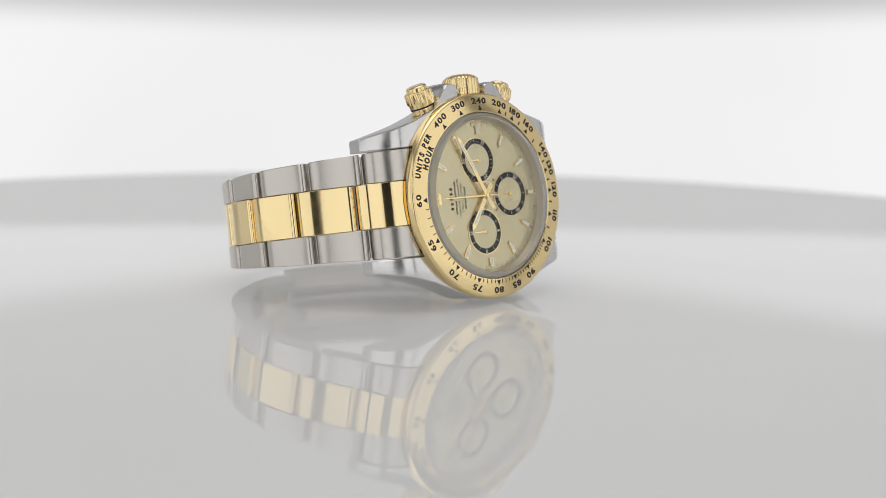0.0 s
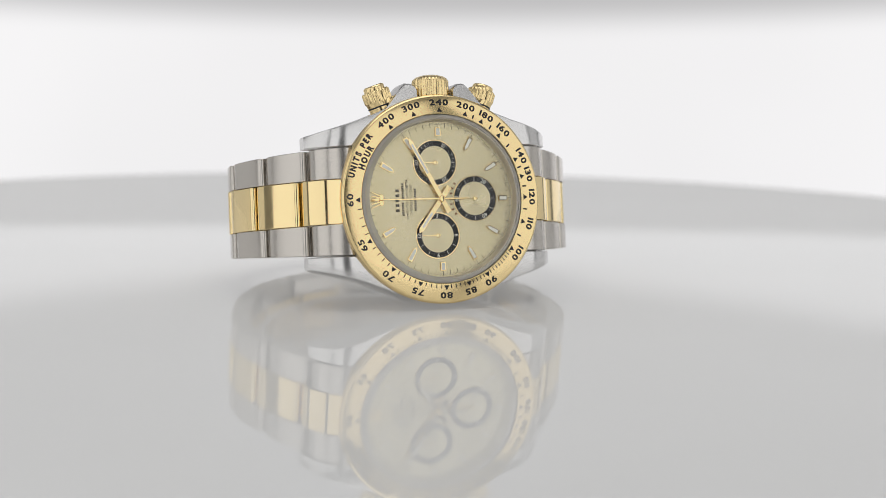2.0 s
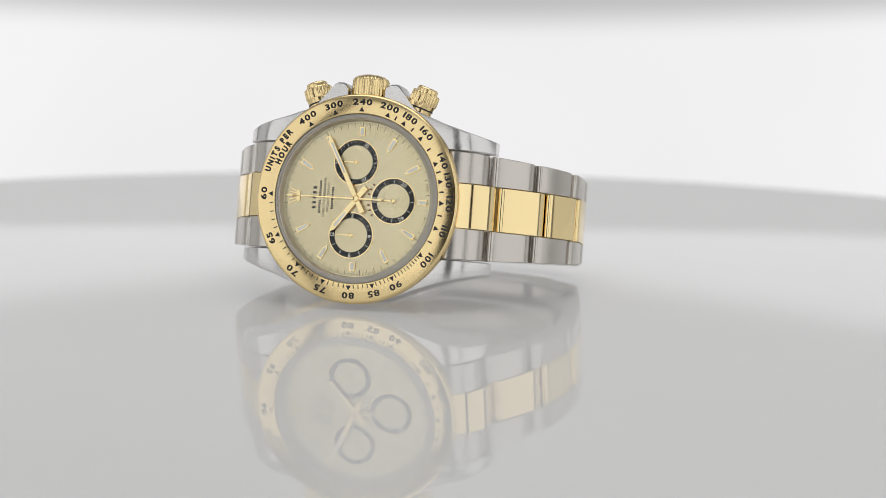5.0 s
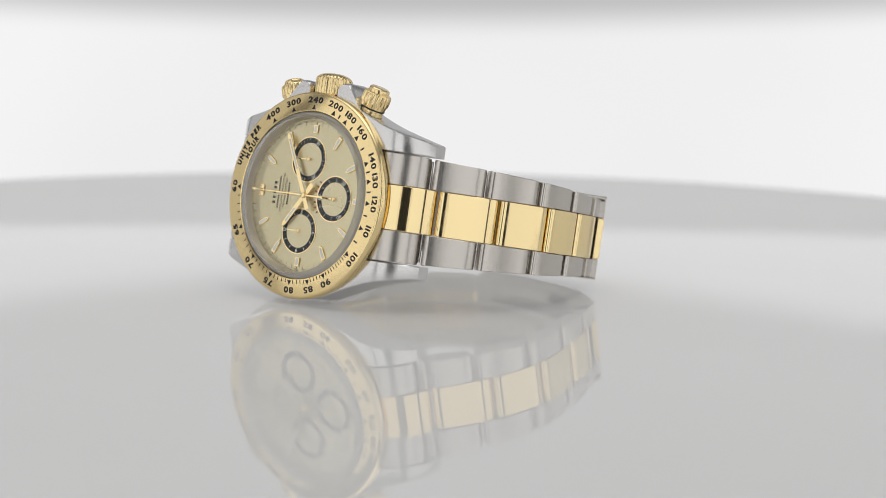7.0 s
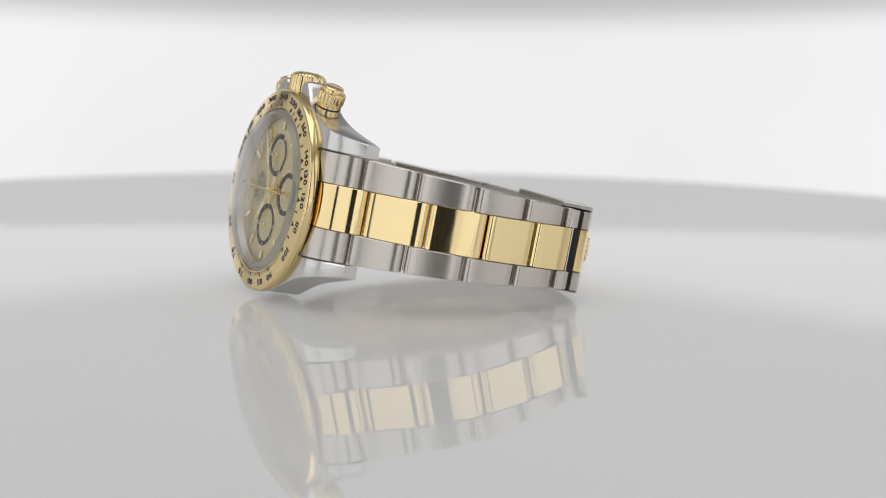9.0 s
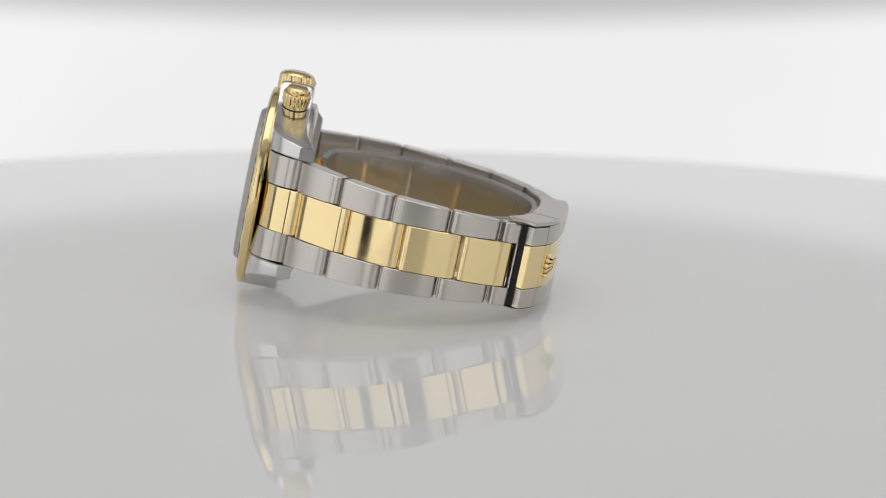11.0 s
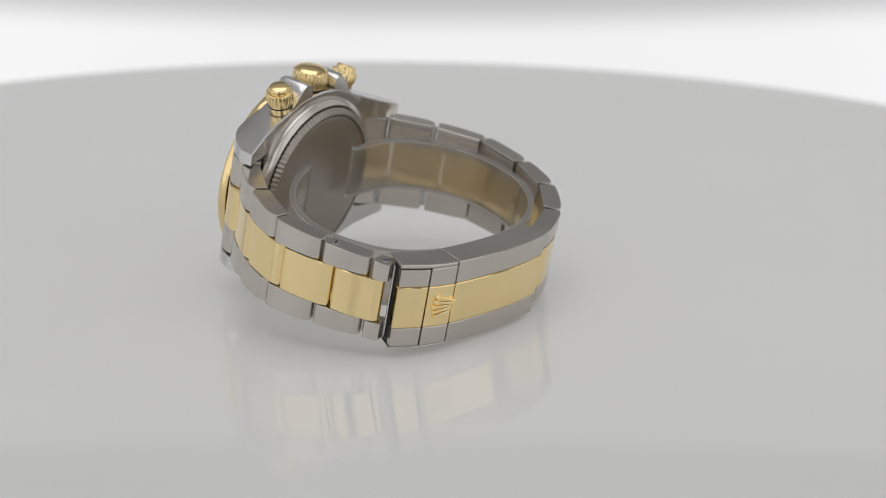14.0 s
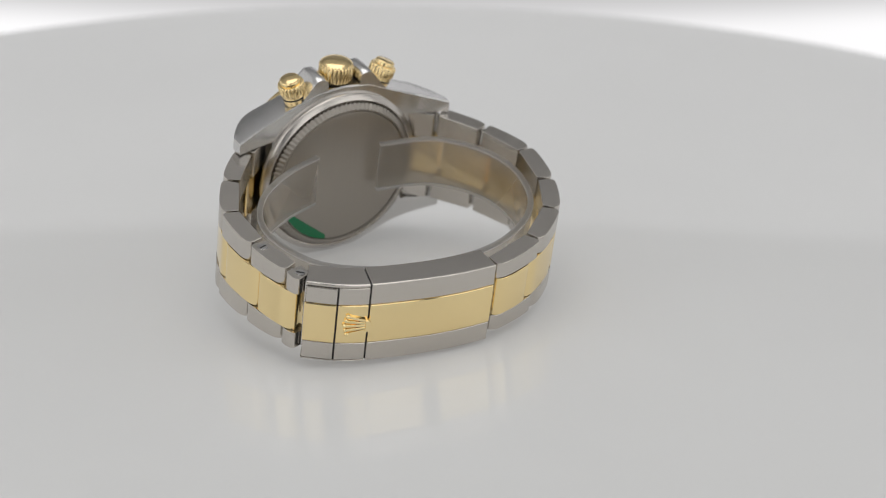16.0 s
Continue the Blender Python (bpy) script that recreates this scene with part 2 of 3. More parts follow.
# side and rear walls out of view, greyed to limit fill and darken reflections
wall("wall_west", (-1020, -1200, -420), (-1000, 800, 760), tent_grey, "unseen side wall of the light tent, greyed to limit fill light")
wall("wall_east", (1000, -1200, -420), (1020, 800, 760), tent_grey, "unseen side wall of the light tent, greyed to limit fill light")
wall("wall_north", (-1020, 800, -420), (1020, 820, 760), tent_grey, "unseen rear wall of the light tent, greyed to limit fill light")
wall("wall_south", (-1020, -1220, -420), (1020, -1200, 760), tent_white, "white fabric front wall of the light tent")
# unseen dark cloth behind the camera, added to darken what the dial reflects
curtain = tagged(new("curtain", finish("curtain", loft([[(x, -1000 + 6 * math.sin(x / 14), -410), (x, -1000 + 6 * math.sin(x / 14), 420), (x, -994 + 6 * math.sin(x / 14), 420), (x, -994 + 6 * math.sin(x / 14), -410)]
                                                    for x in np.linspace(-210, 210, 71)]), screen_grey)), "unseen grey folded cloth added to darken reflections", "curtain", kind="structure")
wall("ceiling", (-1020, -1220, 760), (1020, 820, 780), tent_white, "white fabric roof of the light tent")
wall("floor", (-1020, -1220, -440), (1020, 820, -420), tent_white, "white floor of the light tent")

# unseen posts, added so that the polished gold reflects dark stripes
for sx in (-1, 1):
    post = lathe([(0, 560), (18, 560), (25, 552), (25, -406), (70, -412), (72, -419), (0, -419)], 32)
    post.transform(Matrix.Translation((sx * 491, -527, 0)) @ Matrix.Rotation(radians(90), 4, "X"))
    tagged(new("stripe_post", finish("stripe_post", post, dark_gap)), "unseen black post that puts dark stripes into reflections", "light stand", "light stands")

turntable = tagged(new("turntable"), "glossy white acrylic turntable disc with rounded rim, faintly glowing", "turntable")
R_DISC = 219
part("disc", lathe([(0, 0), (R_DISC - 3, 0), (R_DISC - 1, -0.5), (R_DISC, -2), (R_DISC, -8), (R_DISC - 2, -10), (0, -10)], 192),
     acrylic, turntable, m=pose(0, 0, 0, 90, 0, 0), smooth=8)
part("spindle", lathe([(0, -10), (60, -10), (60, -418), (0, -418)], 48), strip_grey, turntable, "grey spindle", m=pose(0, 0, 0, 90, 0, 0))

backdrop = tagged(new("backdrop"), "glowing white backdrop panel with dimmer glow along its top", "backdrop", kind="structure")


def bowed(x_half, y, z0, z1, bow, thick):
    return loft([[(x, y - bow * (x / x_half) ** 2, z0), (x, y - bow * (x / x_half) ** 2, z1), (x, y + thick - bow * (x / x_half) ** 2, z1),
                  (x, y + thick - bow * (x / x_half) ** 2, z0)] for x in np.linspace(-x_half, x_half, 25)])


FLAT = Matrix()
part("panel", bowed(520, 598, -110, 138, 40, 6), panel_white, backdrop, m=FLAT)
part("frame", bowed(520, 597, 138.2, 176, 40, 7), panel_white, backdrop, "dimmer glowing strip above the panel", m=FLAT)
# glowing sheet out of view, added for bright reflections in table and steel
part("upper_glow", bowed(520, 598, 176.2, 590, 40, 6), upper_fade, backdrop, "unseen glowing sheet above the backdrop, dimmer upwards", m=FLAT)

# ---- the watch ----
watch = tagged(new("wristwatch"), "steel and yellow gold chronograph wristwatch lying on its side", "wristwatch")
LIE = Matrix.Translation((1.625 * MM, -27.34 * MM, (22.0 - TABLE) * MM)) @ pose(0, 0, 0, -10.98) @ pose(0, 0, 0, 0, 0.70, 0)


def outline_z(ax):
    """Half height of the case in z at a distance from the middle."""
    return float(np.interp(ax, [0, 6, 9, 12, 16, 20, 25.0], [19.9, 19.4, 18.2, 16.95, 15.45, 14.25, 12.85]))


def case_top(ax):
    return float(np.interp(ax, [0, 16, 18, 19.2, 20.4, 21.5, 22.5, 23.4, 24.2, 25.0], [1.9, 1.92, 2.08, 2.35, 2.85, 3.6, 4.55, 5.6, 6.75, 8.1]))


def case_low(ax):
    return float(np.interp(ax, [0, 14, 18, 21, 25.0], [8.3, 8.35, 8.9, 9.7, 10.9]))


def build_case():
    rings = []
    for x in np.linspace(-16.4, 16.4, 33):
        rings.append([(x, case_top(abs(x)) + 0.02, -11), (x, case_top(abs(x)) + 0.02, 11), (x, case_low(abs(x)) - 0.02, 11), (x, case_low(abs(x)) - 0.02, -11)])
    case = part("case", loft(rings), case_steel, watch, "satin steel case with polished flanks and four lugs")
    for sz in (-1, 1):
        rings = []
        for x in np.linspace(-25.0, 25.0, 81):
            ax = abs(x)
            zo, t0, t1 = outline_z(ax), case_top(ax), case_low(ax)
            rings.append([(x, t0 + 0.35, sz * 10.4), (x, t0, sz * 10.65), (x, t0, sz * (zo - 0.32)), (x, t0 + 0.1, sz * (zo - 0.1)), (x, t0 + 0.35, sz * zo),
                          (x, t1 - 0.3, sz * zo), (x, t1, sz * (zo - 0.3)), (x, t1, sz * 10.4)])
        part("flank", loft(rings), case_steel, case, "smooth polished flank with two lugs", smooth=30)
    for sx in (-1, 1):
        guard = [(3.75, 17.5), (3.75, 21.5), (4.15, 22.2), (4.8, 22.55), (6.0, 22.6), (6.6, 22.2), (7.4, 21.2), (9.0, 19.1), (10.4, 17.4), (10.6, 15.5)]
        rings = []
        for y, k in ((1.75, 0.93), (2.1, 0.975), (2.6, 1.0), (6.6, 1.0), (7.6, 0.98), (8.2, 0.92)):
            rings.append([(sx * gx, y, 17 + (gz - 17) * k) for gx, gz in guard])
        part("crown_guard", loft(rings), case_steel, case, smooth=50)
    return case


case = build_case()


# bezel with its scale
bezel = part("bezel", lathe([(16.35, 0.9), (16.35, -0.25), (16.5, -0.33), (19.72, 0.025), (19.95, 0.12), (20.15, 0.34), (20.25, 0.65), (20.25, 1.5), (20.0, 2.0), (18.6, 2.1), (16.4, 2.0)], 160),
             bezel_gold, watch, "yellow gold tachymeter bezel with black engraved scale", smooth=26)


SLOPE = 0.11


def bezel_y(r):
    return -0.33 + (r - 16.5) * SLOPE


SCALE = [400, 300, 240, 200, 180, 160, 140, 130, 120, 110, 100, 90, 85, 80, 75, 70, 65, 60]
for n in SCALE:
    ang = 21600 / n
    part("numeral", lettering(str(n), 1.6, bezel_y(18.6) - 0.015, 1.4, 0.035, (18.6, ang + (1.5 if n == 180 else -0.8 if n == 200 else 0)), 0.13, 0.03, SLOPE), enamel, bezel)
    tri = bmesh.new()
    r0, r1, w = (16.75, 17.7, 0.52)
    vs = [tri.verts.new(p) for p in ((-r0, bezel_y(r0) - 0.03, -w), (-r0, bezel_y(r0) - 0.03, w), (-r1, bezel_y(r1) - 0.03, 0))]
    ws = [tri.verts.new((v.co.x, v.co.y + 0.06, v.co.z)) for v in vs]
    tri.faces.new(vs), tri.faces.new(ws)
    for i in range(3):
        tri.faces.new((vs[i], vs[(i + 1) % 3], ws[(i + 1) % 3], ws[i]))
    part("triangle_mark", turned(tri, ang), enamel, bezel)


def bar_mark(r0, r1, w, off=0.03):
    return loft([[(-r, bezel_y(r) - off, -w), (-r, bezel_y(r) - off, w), (-r, bezel_y(r) + off, w), (-r, bezel_y(r) + off, -w)] for r in (r0, r1)])


for n in (190, 170, 150, 135, 125, 115, 105):
    part("scale_bar", turned(bar_mark(16.75, 17.6, 0.15), 21600 / n), enamel, bezel)
for n in range(61, 100):
    if n not in SCALE:
        part("scale_tick", turned(bar_mark(16.6, 17.35 if n % 5 else 17.5, 0.09), 21600 / n), enamel, bezel)
part("inscription", lettering("UNITS PER", 1.6, bezel_y(18.8) - 0.015, 0.85, 0.06, (18.75, 27.5), 0.19, 0.03, SLOPE), enamel, bezel)
part("inscription", lettering("HOUR", 1.6, bezel_y(17.25) - 0.015, 0.85, 0.06, (17.25, 28.0), 0.19, 0.03, SLOPE), enamel, bezel)

# crystal, flange and dial
DIAL_Y = 1.35
crystal = part("crystal", lathe([(0, -1.55), (14.9, -1.55), (15.2, -1.35)], 128), sapphire, watch, "clear flat sapphire crystal")
crystal.visible_shadow = False
rim = part("crystal_rim", lathe([(15.2, -1.35), (15.55, -0.9), (15.75, -0.2), (16.3, -0.1), (16.3, 0.6), (15.7, 0.6), (15.5, -0.8)], 128), crystal_rim, crystal, "pale bevelled crystal edge")
rim.visible_shadow = False
part("flange", lathe([(15.75, 0.0), (15.45, 0.1), (15.0, DIAL_Y), (16.2, DIAL_Y), (16.2, 0.0)], 128), rehaut, watch, "pale satin steel inner ring")
dial = part("dial", lathe([(0, DIAL_Y), (15.6, DIAL_Y), (15.6, DIAL_Y + 0.4), (0, DIAL_Y + 0.4)], 128), champagne, watch, "champagne sunburst dial with three black-ringed subdials")

def block(x0, x1, w0, w1, y0, y1, width=0.05):
    """A bar towards twelve from -x0 to -x1, half widths w0 and w1, between two depths."""
    return loft([[(-x, y0, -w), (-x, y0, w), (-x, y1, w), (-x, y1, -w)] for x, w in ((x0, w0), (x1, w1))], width=width, segments=1)


tick = bmesh.new()
for k in range(300):
    a = 2 * math.pi * k / 300
    long = k % 5 == 0
    r0, r1, w = (13.75, 14.85, 0.055) if long else (14.35, 14.85, 0.028)
    c, s = math.cos(a), math.sin(a)
    vs = [tick.verts.new((-r * c + u * s, DIAL_Y - 0.012, r * s + u * c)) for r, u in ((r0, -w), (r1, -w), (r1, w), (r0, w))]
    tick.faces.new(vs)
part("minute_track", tick, dial_print, dial, "fine dark printed minute track")


def baton(r0, r1, w, ang, pointed):
    if pointed:
        out = [(-r1, -w), (-r1, w), (-r0 - 0.7, w * 0.8), (-r0, 0), (-r0 - 0.7, -w * 0.8)]
    else:
        out = [(-r1, -w), (-r1, w), (-r0, w), (-r0, -w)]
    mk = part("hour_marker", turned(prism(out, DIAL_Y - 0.28, DIAL_Y, 0.05), ang), polished_gold, dial, "applied gold baton", smooth=15)
    inner = [(x * 1.0 + 0.0, z * 0.62) for x, z in out]
    mx = sum(p[0] for p in out) / len(out)
    inner = [(mx + (x - mx) * 0.8, z) for x, z in inner]
    part("lume_fill", turned(prism(inner, DIAL_Y - 0.31, DIAL_Y - 0.2), ang), lume, mk, "ivory luminous filling")


for h in range(1, 12):
    if h in (3, 9, 6):
        baton(12.2 if h != 6 else 12.1, 13.9, 0.56, h * 30, False)
    else:
        baton(10.6, 13.7, 0.56, h * 30, True)

# plain fan emblem at twelve
em = part("emblem", prism([(-11.6, -1.0), (-11.6, 1.0), (-12.1, 1.15), (-12.4, 0.9), (-12.4, -0.9), (-12.1, -1.15)], DIAL_Y - 0.25, DIAL_Y, 0.05), polished_gold, dial, "applied gold fan emblem", smooth=15)
for k in (-2, -1, 0, 1, 2):
    tipx, tipz = -14.0 - (0.25 if k == 0 else 0), k * 0.78
    part("prong", prism([(-12.3, k * 0.42 - 0.14), (-12.3, k * 0.42 + 0.14), (tipx, tipz + 0.07), (tipx, tipz - 0.07)], DIAL_Y - 0.22, DIAL_Y, 0.02), polished_gold, em, smooth=15)

# printed lines: brand lines as plain bars, the rest in letters
def bar_line(x, z0, z1, h, mat=dial_print):
    return part("print_bar", prism([(x - h / 2, z0), (x - h / 2, z1), (x + h / 2, z1), (x + h / 2, z0)], DIAL_Y - 0.015, DIAL_Y + 0.01), mat, dial)


def dashes(x, z0, z1, h, w, gap, mat=dial_print):
    """A line of small blocks in place of a brand line."""
    n = int((z1 - z0 + gap) / (w + gap))
    for k in range(n):
        z = z0 + k * (w + gap)
        bar_line(x, z, z + w, h, mat)


dashes(-8.75, -2.3, 2.3, 0.72, 0.46, 0.5)
dashes(-7.62, -3.1, -0.3, 0.44, 0.3, 0.14), dashes(-7.62, 0.2, 3.2, 0.44, 0.3, 0.14)
part("printed_line", line_text("SUPERLATIVE CHRONOMETER", 0.66, DIAL_Y, -6.75, 0.0, 0.72), dial_print, dial)
part("printed_line", line_text("OFFICIALLY CERTIFIED", 0.66, DIAL_Y, -5.95, 0.0, 0.72), dial_print, dial)
dashes(-5.1, -2.2, 2.2, 0.46, 0.3, 0.14)
for k in range(7):
    part("print_bar", turned(block(4.75, 5.25, 0.17, 0.17, DIAL_Y - 0.015, DIAL_Y + 0.01, 0), -36 + 12 * k, 7.15, 0), red_print, dial)
part("printed_line", lettering("SWISS", 0.55, DIAL_Y, 0.9, 0.0, (14.0, 193), 0.16, 0.012), dial_print, dial)
part("printed_line", lettering("MADE", 0.55, DIAL_Y, 0.9, 0.0, (14.0, 168), 0.16, 0.012), dial_print, dial)


def subdial(x, z, marks, ticks, hand):
    ring = part("subdial_ring", turned(lathe([(3.28, DIAL_Y + 0.02), (3.28, DIAL_Y - 0.05), (4.30, DIAL_Y - 0.05), (4.30, DIAL_Y + 0.02)], 72), 0, x, z), sub_black, dial, "black subdial ring with pale scale")
    part("ring_edge", turned(lathe([(4.30, DIAL_Y + 0.02), (4.30, DIAL_Y - 0.10), (4.47, DIAL_Y - 0.10), (4.47, DIAL_Y + 0.02)], 72), 0, x, z), polished_gold, ring, "thin pale gold rim")
    part("subdial_face", turned(lathe([(0, DIAL_Y - 0.02), (3.28, DIAL_Y - 0.02), (3.28, DIAL_Y + 0.02), (0, DIAL_Y + 0.02)], 72), 0, x, z), grooved, ring, "finely grooved champagne centre")
    for k in range(ticks):
        ang = 360 / ticks * k
        if any(abs((ang - a + 180) % 360 - 180) < (27 if len(t) == 2 else 16) for a, t in marks):
            continue
        deep = 3.45 if ticks < 20 or k % 5 == 0 else 3.75
        part("scale_tick", turned(block(deep, 4.15, 0.05, 0.05, DIAL_Y - 0.075, DIAL_Y - 0.04, 0), ang, x, z), pale_print, ring)
    for ang, t in marks:
        part("numeral", turned(lettering(t, 1.15, DIAL_Y - 0.06, 1.0, 0.01, (3.78, ang), 0.08, 0.015), 0, x, z), pale_print, ring)
    h = part("small_hand", turned(prism([(-3.1, -0.06), (-3.1, 0.06), (-0.3, 0.16), (0.5, 0.2), (0.5, -0.2), (-0.3, -0.16)], DIAL_Y - 0.42, DIAL_Y - 0.34), hand, x, z), polished_gold, dial, "small gold subdial hand", smooth=15)
    part("hub", turned(lathe([(0, DIAL_Y - 0.55), (0.35, DIAL_Y - 0.5), (0.42, DIAL_Y - 0.3), (0.3, DIAL_Y)], 20), 0, x, z), polished_gold, h)


subdial(-0.8, 7.05, [(0, "30"), (120, "10"), (240, "20")], 30, 0)
subdial(7.15, 0.0, [(0, "60"), (120, "20"), (240, "40")], 12, 0)
subdial(-0.8, -7.05, [(0, "12"), (90, "3"), (180, "6"), (270, "9")], 12, 0)


def hand(length, w, tail, ang, y, label):
    h = part("hand", turned(prism([(-length, -0.1), (-length, 0.1), (-length + 0.8, w), (-0.5, w), (tail, w * 1.15), (tail, -w * 1.15), (-0.5, -w), (-length + 0.8, -w)], y - 0.12, y, 0.04), ang), polished_gold, watch, label, smooth=15)
    part("lume_fill", turned(prism([(-length + 1.3, -w * 0.5), (-length + 1.3, w * 0.5), (-length * 0.42, w * 0.5), (-length * 0.42, -w * 0.5)], y - 0.135, y - 0.05), ang), lume, h, "ivory luminous strip")


hand(8.1, 0.5, 2.9, -53.5, DIAL_Y - 0.75, "gold baton hour hand")
hand(13.3, 0.45, 3.0, 61.5, DIAL_Y - 1.0, "gold baton minute hand")
sweep = part("sweep_hand", prism([(-14.2, -0.05), (-14.2, 0.05), (0, 0.13), (4.2, 0.16), (5.2, 0.28), (5.2, -0.28), (4.2, -0.16), (0, -0.13)], DIAL_Y - 1.32, DIAL_Y - 1.22), polished_gold, watch, "thin gold chronograph hand", smooth=15)
part("arrow_tip", prism([(-14.3, 0), (-12.9, 0.33), (-12.9, -0.33)], DIAL_Y - 1.34, DIAL_Y - 1.2), polished_gold, sweep, smooth=15)
part("hub", lathe([(0, DIAL_Y - 1.5), (0.5, DIAL_Y - 1.45), (0.62, DIAL_Y - 1.25), (0.62, DIAL_Y - 0.1), (0, DIAL_Y - 0.1)], 28), polished_gold, sweep)


# crown and pushers
def upright(bm, m):
    """Stands a shape turned round y up along z, then poses it (millimetres)."""
    bm.transform(m @ Matrix.Rotation(radians(90), 4, "X"))
    return bm


CROWN = Matrix.Translation((0, 4.4, 0))
crown = part("crown", upright(lathe([(0, 24.4), (1.8, 24.32), (2.8, 24.0), (3.4, 23.55), (3.6, 23.1), (3.6, 20.5), (3.45, 20.1), (0, 20.1)], 112,
             lambda k, i: (1 - (0.055 if k % 4 in (0, 1) else 0)) if i in (4, 5) else 1), CROWN), crown_gold, watch, "fluted gold winding crown")
part("crown_tube", upright(lathe([(0, 20.3), (2.9, 20.3), (2.9, 18.5), (0, 18.5)], 40), CROWN), dark_gap, crown)
for sx in (-1, 1):
    lean = Matrix.Translation((sx * 11.5, 5.2, 22.5)) @ Matrix.Rotation(radians(sx * 19), 4, "Y")
    pusher = part("pusher", upright(lathe([(0, 0), (1.7, -0.02), (2.0, -0.2), (2.1, -0.45), (2.1, -1.2), (0, -1.2)], 40), lean), crown_gold, watch, "round gold screw-down pusher")
    part("collar", upright(lathe([(1.9, -1.0), (2.5, -1.05), (2.75, -1.3), (2.75, -3.1), (2.6, -3.3), (2.45, -4.1), (1.9, -4.1)], 96,
         lambda k, i: (1 - (0.07 if k % 4 == 0 else 0.035 if k % 4 in (1, 3) else 0)) if i in (2, 3) else 1), lean), crown_gold, pusher, "knurled gold collar", smooth=30)
    part("gasket", upright(lathe([(1.9, -4.1), (2.5, -4.12), (2.5, -4.4), (1.9, -4.4)], 40), lean), dark_gap, pusher)
    part("neck", upright(lathe([(0, -4.3), (2.4, -4.35), (2.35, -5.3), (2.2, -5.4), (1.9, -7.2), (1.4, -8.8), (0, -9.4)], 32), lean), crown_gold, pusher)

# case back
back = part("case_back", lathe([(0, 11.0), (14.3, 11.0), (15.0, 10.85), (15.4, 10.2), (17.3, 8.9), (18.0, 8.4), (18.0, 8.0), (0, 8.0)], 128), back_steel, watch, "brushed steel screw-down case back")
part("fluted_ring", lathe([(15.2, 10.95), (15.7, 10.95), (16.75, 10.05), (16.75, 9.2), (15.2, 9.2)], 400,
     lambda k, i: (0.988 if k % 4 in (0, 1) else 1) if i in (1, 2, 3) else 1), back_steel, back, "finely fluted steel ring")
part("outer_ring", lathe([(16.95, 9.0), (17.0, 9.75), (17.2, 9.85), (18.2, 9.3), (18.4, 9.0), (18.4, 8.2)], 128), brushed_steel, back, "smooth steel ring round the back")
film = [(14.2, -4.9), (11.4, -7.1), (7.8, -10.0), (3.4, -13.5)] + [(14.9 * math.cos(a), -14.9 * math.sin(a)) for a in np.linspace(radians(77), radians(22), 12)]
part("sticker", prism(film, 11.01, 11.08), green_film, back, "remnant of a green protective film")

# bracelet: outer line of each half as x, y points at the joints of the steel links
SIX = [(16.8, 2.1), (24.3, 8.7), (31.5, 17.0), (36.8, 27.0), (36.8, 38.2), (34.5, 48.1), (33.5, 52.0), (33.2, 53.6)]
TWELVE = [(-16.8, 2.1), (-24.4, 8.9), (-30.3, 18.2), (-33.9, 29.0), (-31.2, 40.9), (-25.7, 50.7), (-16.0, 58.3), (-3.4, 62.3)]


def spline(points, steps=16):
    pts = [Vector((2 * points[0][0] - points[1][0], 2 * points[0][1] - points[1][1]))] + [Vector(p) for p in points] + \
          [Vector((2 * points[-1][0] - points[-2][0], 2 * points[-1][1] - points[-2][1]))]
    out, marks = [], []
    for i in range(1, len(pts) - 2):
        p0, p1, p2, p3 = pts[i - 1:i + 3]
        marks.append(len(out))
        for k in range(steps):
            u = k / steps
            out.append(0.5 * ((2 * p1) + (p2 - p0) * u + (2 * p0 - 5 * p1 + 4 * p2 - p3) * u * u + (3 * p1 - p0 - 3 * p2 + p3) * u ** 3))
    marks.append(len(out))
    out.append(pts[-2])
    run = [0.0]
    for a, b in zip(out, out[1:]):
        run.append(run[-1] + (b - a).length)
    return out, run, [run[m] for m in marks]


def along(line, s):
    out, run, _ = line
    s = min(max(s, 0), run[-1])
    i = min(max(int(np.searchsorted(run, s)) - 1, 0), len(out) - 2)
    u = (s - run[i]) / max(run[i + 1] - run[i], 1e-6)
    p = out[i].lerp(out[i + 1], u)
    d = (out[i + 1] - out[i]).normalized()
    return p, d


def link_bm(line, s0, s1, z0, z1, side, thick, bulge=0.12, lift=0.55, soft=0.12, taper=(0, 0)):
    """A link between two places of the line; side turns its inner face towards the wrist."""
    a, _ = along(line, s0)
    b, _ = along(line, s1)
    d = (b - a).normalized()
    nrm = Vector((-d.y, d.x)) * side             # inwards
    rings = []
    for u, drop in ((0, 0.6), (0.02, 0.24), (0.05, 0.06), (0.09, 0), (0.2, 0), (0.32, 0), (0.45, 0), (0.58, 0), (0.7, 0), (0.80, 0), (0.87, 0.09), (0.93, 0.29), (0.97, 0.56), (1, 1.0)):
        p = a.lerp(b, u) - nrm * (bulge * 4 * u * (1 - u) + lift) + nrm * drop * min(1, (b - a).length / 8)
        q_ = a.lerp(b, 0.06 + 0.88 * u) + nrm * thick
        e = taper[0] + (taper[1] - taper[0]) * u
        zz0, zz1 = (z0, z1 + e) if z1 > 0 and z0 > 0 else (z0 - e, z1) if z1 < 0 else (z0, z1)
        rings.append([(p.x, p.y, zz0), (p.x, p.y, zz1), (q_.x, q_.y, zz1), (q_.x, q_.y, zz0)])
    return loft(rings, width=soft, segments=1)


CLASP = spline([(33.9, 54.1), (28.7, 57.6), (23.0, 59.9), (13.0, 62.2), (5.0, 63.3), (-2.2, 63.5)])
cl_end = CLASP[1][-1]


